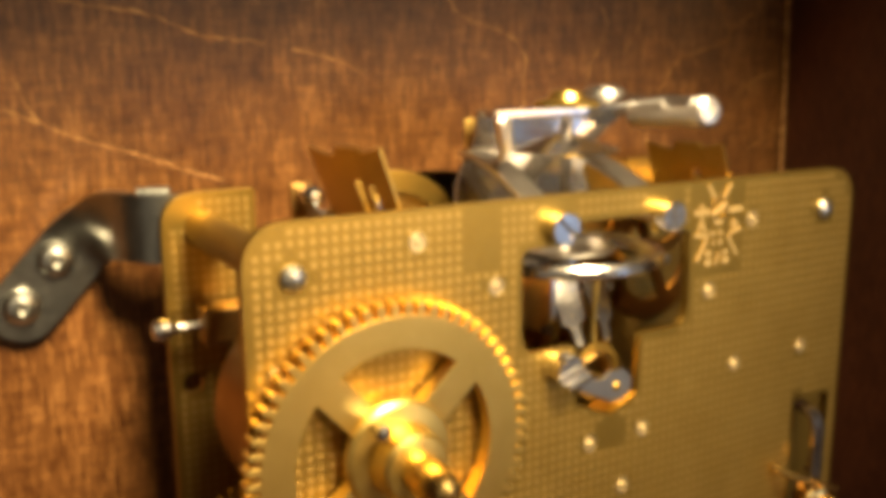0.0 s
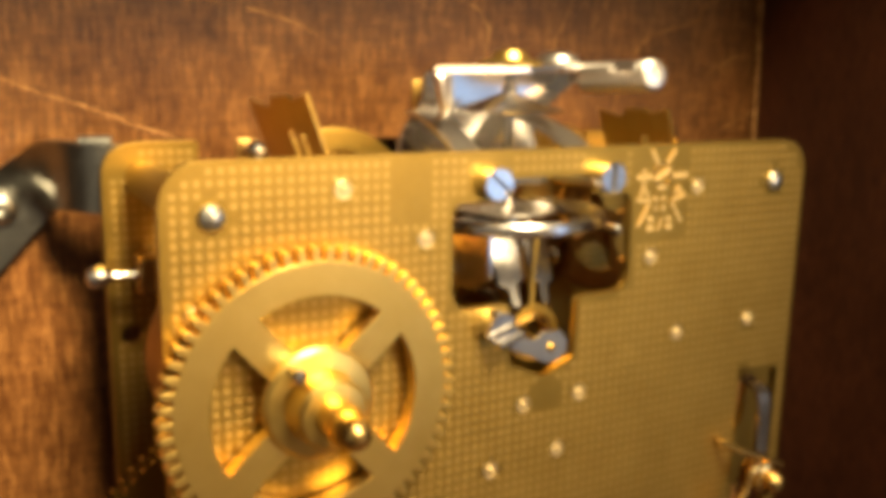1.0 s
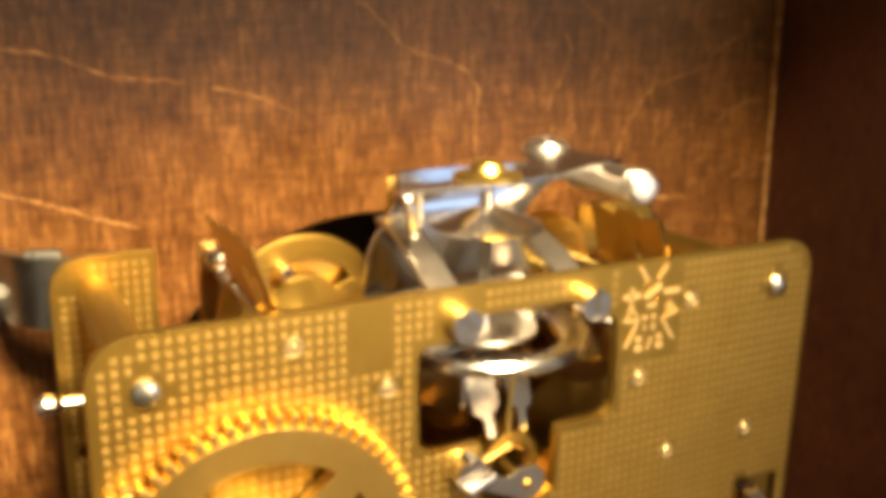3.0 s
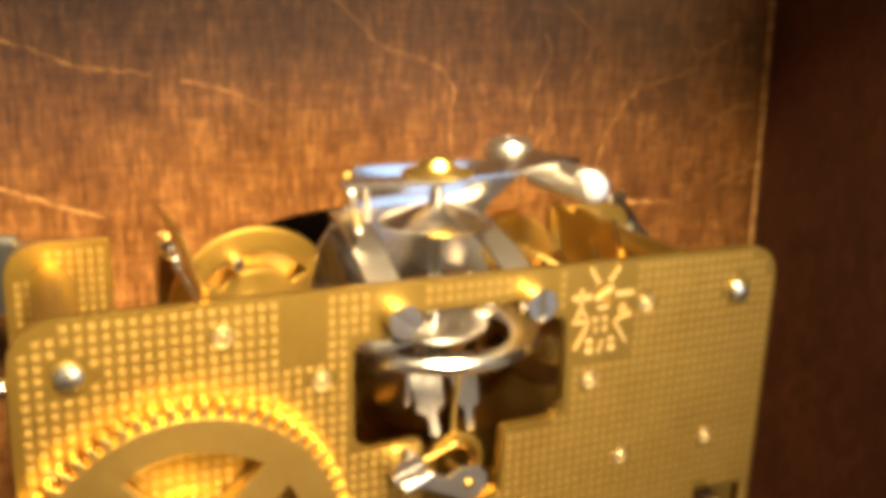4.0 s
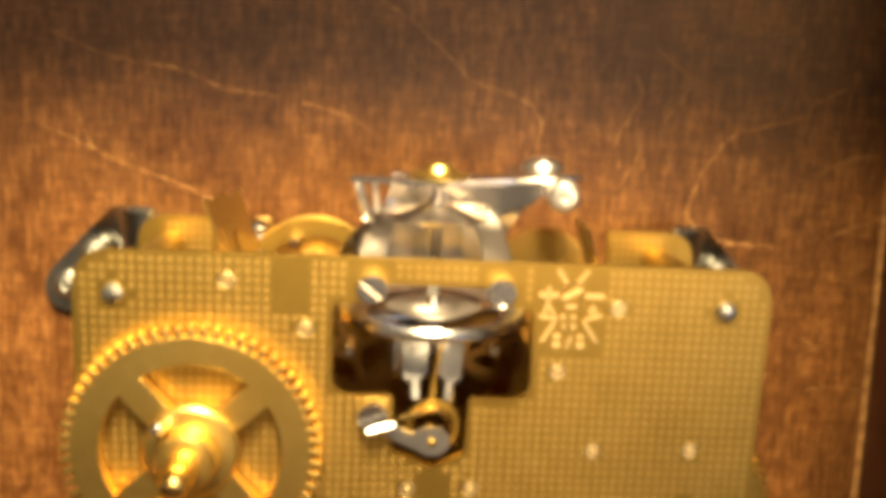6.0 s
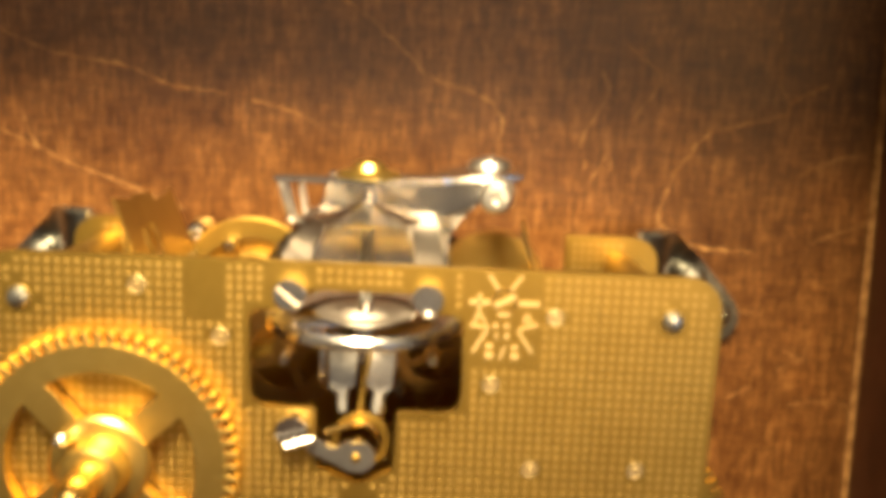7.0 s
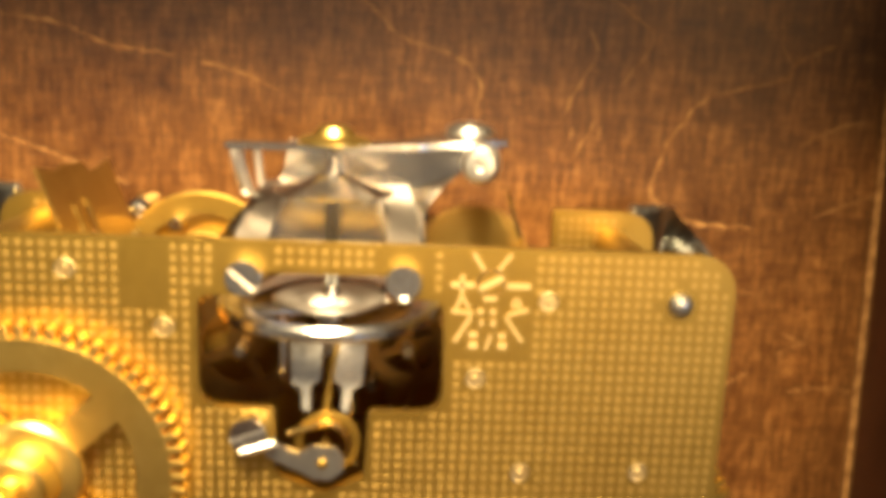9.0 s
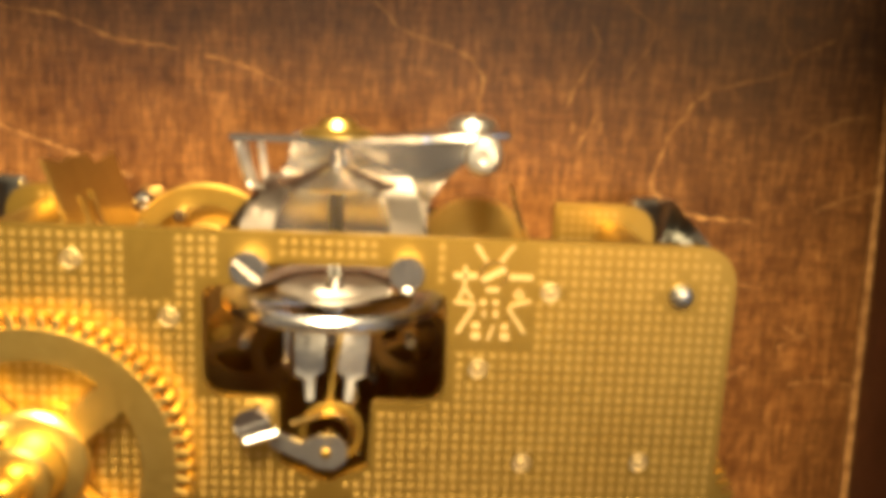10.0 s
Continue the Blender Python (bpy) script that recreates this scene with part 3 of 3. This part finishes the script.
top = rounded([(-13.4, 10.0), (3, 8.5), (14, 9.5), (27, 13.0), (24.5, 20), (26.0, 28), (22.5, 32), (18.5, 29.5), (12, 16.5), (3, 14.5), (-6, 13.5), (-13.4, 13.2)], [0.5, 2, 2, 0.4, 3, 2.5, 2.5, 2.5, 4, 3, 2, 1], 5)
part("top_plate", slab(top, [], 0, 0.8, 0.12, put=lambda u, d, v: (u, v, 138.0 + 0.055 * max(u, 0) + d)), STEEL, unit, "polished steel bridge plate")
part("left_leg", strip(smooth_path([(-11.8, 12.2, 138.2), (-11.7, 11.4, 137.4), (-11.1, 11.5, 134.4), (-10.3, 12.2, 131.8), (-9.4, 15.2, 130.6), (-8.4, 22.5, 129.6)], 5), [(0.35, 1.5, 0)] * 26, 0.7), SATIN, unit)
part("leg_bar", rod((-9.2, 12.6, 137.6), (-8.6, 13.4, 132.4), 0.55, 12), SATIN, unit)
part("rear_tab", block((-6.0, 30.4, 131.5), (-3.8, 31.2, 136.4), 0.2), BRASS_DOT, unit, "small pale brass tab")
part("tab_arm", block((-6.2, 27.0, 130.4), (-3.8, 31.2, 131.6), 0.2), BRASS, unit)
part("button", lathe([(3.9, 0), (3.9, 0.5), (3.4, 1.3), (2.0, 1.9), (0.7, 2.0), (0.6, 1.6), (0, 1.6)], (22.5, 28.0, 139.6), (0, 0, 1), 28), SATIN, unit, "domed steel button")
axis = Vector((24.2, 22, 136.9)) - Vector((21.6, 0.7, 138.0))
part("regulating_rod", lathe([(0.7, 0.5), (0.9, 0), (1.9, 0.1), (2.5, 0.6), (2.6, 1.2), (2.6, 1.9), (2.35, 2.1), (2.35, 2.4), (2.55, 2.6), (2.55, 20)], (21.6, 0.7, 138.0), axis, 24), SATIN, unit, "polished steel rod")
# bent sheet bracket: a wall that bows back and flares up to the rod's end
def edge_at(table, z):
    return float(np.interp(z, [p[0] for p in table], [p[1] for p in table]))


LEFT = [(119, -16.8), (123, -15.8), (127, -13.2), (130.5, -9.0), (131.6, -7.6), (133.5, -6.6), (138, -6.0)]
RIGHT = [(119, 17.0), (123, 15.8), (127, 15.6), (131, 18.2), (134, 21.4), (138, 26.0)]
bm = bmesh.new()
sheet = []
for side in (0.0, 0.8):
    for z in (119, 120.5, 122, 123.5, 125, 126.5, 128, 129.3, 130.5, 131.6, 132.9, 134, 135.3, 136.6, 138):
        row = []
        for f in np.linspace(0, 1, 17):
            x = edge_at(LEFT, z) + f * (edge_at(RIGHT, z) - edge_at(LEFT, z))
            y = 27.0 + 0.05 * (x - 3) - 2.0 * ((x - 3) / 14) ** 4 * (float(np.interp(z, [125, 134], [1.0, 0.35])) if x > 3 else 1.0) - 0.30 * max(0.0, 131.5 - z)
            row.append(bm.verts.new((x, y + side, z)))
        sheet.append(row)
for k in range(14):
    for j in range(16):
        for o in (0, 15):
            bm.faces.new((sheet[o + k][j], sheet[o + k][j + 1], sheet[o + k + 1][j + 1], sheet[o + k + 1][j]))
    for e in (0, 16):
        bm.faces.new((sheet[k][e], sheet[k + 1][e], sheet[k + 16][e], sheet[k + 15][e]))
for j in range(16):
    for k in (0, 14):
        bm.faces.new((sheet[k][j], sheet[k][j + 1], sheet[k + 15][j + 1], sheet[k + 15][j]))
part("bracket", bm, BENT, unit, "bent polished steel sheet bracket")
part("base_shelf", slab(rounded([(-11.0, 17), (14.0, 17), (15, 23), (-12.0, 23)], 2, 4), [], 119.4, 120.2, 0.15, put=lambda u, d, v: (u, v, d)), STEEL_GREY, unit)
for x, back_x in ((-8.9, -7.6), (12.0, 10.6)):
    arm = smooth_path([(x, 1.7, 123.2), (x, 4.2, 124.6), (x, 9.0, 127.0), ((x + back_x) / 2, 16.0, 129.6), (back_x, 22.5, 130.8), (back_x, 26.2, 131.0)], 4)
    part("bridge_arm", strip(arm, [(2.3, 0, 0)] * len(arm), 0.8), BENT_DULL, unit, "bent steel arm down to the plate screw")
# fork, impulse pin and crank under the ring
for s in (-1, 1):
    part("fork_plate", slab(rounded([(BX + s * 0.8, 112.5), (BX + s * 5.6, 112.0), (BX + s * 5.0, 105.2), (BX + s * 3.6, 104.6), (BX + s * 3.3, 101.8), (BX + s * 2.2, 101.9), (BX + s * 2.3, 105.0), (BX + s * 0.9, 106)], 0.3, 2), [], 7.0, 7.9, 0.12,
                             put=lambda u, d, v: (u, d - 3.4 + 0.45 * (v - 102) + 0.15 * abs(u - BX), v)), STEEL, unit)
part("cradle_side", slab(rounded([(6.5, 113.4), (29, 113.4), (29, 103.6), (9.5, 103.6), (6.5, 106)], [0.5, 0.5, 3, 3, 2], 5), [], -4.9, -4.1, 0.15, put=lambda u, d, v: (d - 0.12 * (u - 6.5), u, v)), STEEL, unit, "curved steel cradle sheet")
part("lower_tube", lathe([(2.2, 0), (2.6, 0.4), (2.6, 4.2), (1.4, 4.8)], (BX, BY, 107.8), (0, 0, 1), 20), STEEL, unit)
lever = thing("pallet_lever", (1, 4, 95), "thin brass pallet lever with a grey steel crank", "lever")
part("stem", strip([(BX + 1.6, 5.6, 112.5), (BX + 0.5, 5.0, 106), (BX + 0.2, 4.6, 103), (BX - 0.2, 4.0, 99.5)], [(0.32, 0, 0)] * 4, 0.6), BRASS, lever)
part("yoke_disc", slab(circle(2.2, 97.2, 4.7, 40), [circle(2.2, 97.2, 3.5, 32)], 3.6, 4.5, 0.15), BRASS, lever)
part("yoke", wire([(-3.5, 3.5, 98.6), (-0.5, 3.5, 99.6), (2.0, 3.5, 100.4), (4.2, 3.8, 99.2), (5.2, 4.0, 96.5), (4.5, 4.2, 94.0), (1.5, 4.2, 93.0)], 0.55), BRASS_BRIGHT, lever)
part("spring_strip", strip(smooth_path([(4.6, 7.0, 104.5), (5.6, 6.6, 102), (4.6, 6.2, 99), (5.4, 5.6, 96), (6.3, 5.0, 93.6)], 4), [(0, 0.9, 0)] * 17, 0.35), BRASS_BRIGHT, lever)
part("crank", slab(rounded([(-5.6, 99.6), (-1.4, 97.9), (0.6, 99.0), (3.4, 98.9), (4.7, 97.4), (4.7, 95.4), (3.0, 94.0), (0.6, 94.2), (-1.2, 95.2), (-6.0, 97.4)], 0.8, 3), [], -1.6, -0.9, 0.12), STEEL_GREY, lever, "grey steel crank")
part("crank_pin", rod((1.8, -1.9, 96.4), (1.8, 6, 96.4), 0.7, 12), BRASS, lever)
slotted_head("clamp_screw", (-8.1, 0, 100.9), 2.5, 3.2, radians(-20), lever, STEEL, "round steel clamp screw")
part("clamp_bar", rod((-9.2, -3.4, 98.6), (-4.6, -2.6, 99.8), 0.75, 12), STEEL, lever)

# ---- lever and post in the slot of the plate ----
hook = thing("hammer_lever", (49, 0, 70), "bent steel lever in the plate's slot beside a brass post", "lever")
part("steel_arm", strip(smooth_path([(48.4, 9, 83.5), (48.9, 3, 83.2), (49.4, -1.2, 82), (49.8, -2.2, 79.5), (50, -2.3, 74), (50.1, -2.3, 66)], 5), [(1.35, 0, 0)] * 26, 0.9), STEEL, hook)
part("post", lathe([(3.0, 0), (3.0, 1.0), (2.0, 1.1), (2.0, 3), (3.2, 3.1), (3.2, 4.4), (2.0, 4.8), (2.0, 6.4), (1.2, 7.2), (0, 7.4)], (50.6, 0, 65.0), (0, -1, 0), 24), BRASS_BRIGHT, hook)
part("wire_spring", wire([(40.5, -0.4, 73.2), (42.5, -3.4, 72.2), (47.5, -4.4, 70.2), (53.6, -4.6, 67.4)], 0.6), BRASS_BRIGHT, hook)
part("wire_spring", wire([(52.5, -3.6, 64), (49.5, -3.8, 67.6), (46.8, -3.8, 67.0), (45.5, -3.8, 63.5), (42, -3.6, 59.5)], 0.6), BRASS_BRIGHT, hook)

# ---- mounting feet and screws ----


def pan_head(at, turn):
    s = thing("wood_screw", at, "zinc-plated pan-head cross-slot screw in the iron foot", "screw", "foot screws")
    x, y, z = at
    part("head", lathe([(2.95, 0), (3.1, 0.3), (2.9, 1.2), (2.2, 1.9), (1.1, 2.25), (0.9, 1.5), (0, 1.2)], at, (0, -1, 0), 24), ZINC, s)
    part("shank", rod((x, y, z), (x, y + 11, z), 1.4, 10), ZINC, s)
    return s


def foot(side):
    f = thing("mounting_foot", (side * 70, BOARD, 112), "blackened iron mounting foot, bent and screwed to the panel", "bracket", "mounting feet")
    tilt = Vector((-0.75, 0, 0.66))
    keys = [(-79.4, 58.1, 102.0, 0.1, 1), (-78.9, 58.1, 102.6, 2.6, 1), (-78.0, 58.1, 103.6, 4.2, 1), (-76.6, 58.1, 105.2, 5.2, 1), (-74.5, 58.1, 107.6, 5.6, 1), (-70, 58.1, 112.5, 5.6, 1), (-66.6, 57.7, 116.2, 5.6, 0.95), (-64.2, 55.6, 118.2, 5.6, 0.6),
            (-62.8, 52.4, 119.9, 5.6, 0.25), (-61.4, 48.6, 120.3, 5.6, 0.05), (-59.2, 45.2, 120.3, 5.6, 0), (-55.0, 43.1, 120.0, 5.6, 0), (-46, 42.7, 120.0, 5.6, 0)]
    rows = smooth_path(keys, 4)
    path, wide = [], []
    for x, y, z, w, t in rows:
        v = (tilt * t + Vector((0, 0, 1)) * (1 - t)).normalized() * max(w, 0.05)
        path.append((side * -x if side > 0 else x, y, z))
        wide.append((-v.x if side > 0 else v.x, v.y, v.z))
    bm = strip(path, wide, 1.9)
    part("strap", bm, IRON, f)
    part("rivet", rod((side * 59.0, 44.6, 125.9), (side * 54.0, 42.9, 125.9), 1.0, 12), ZINC, f)
    for x, z in ((76.2, 106.9), (70.3, 114.3)):
        pan_head((side * x, 57.15, z), 0)


foot(-1)
foot(1)
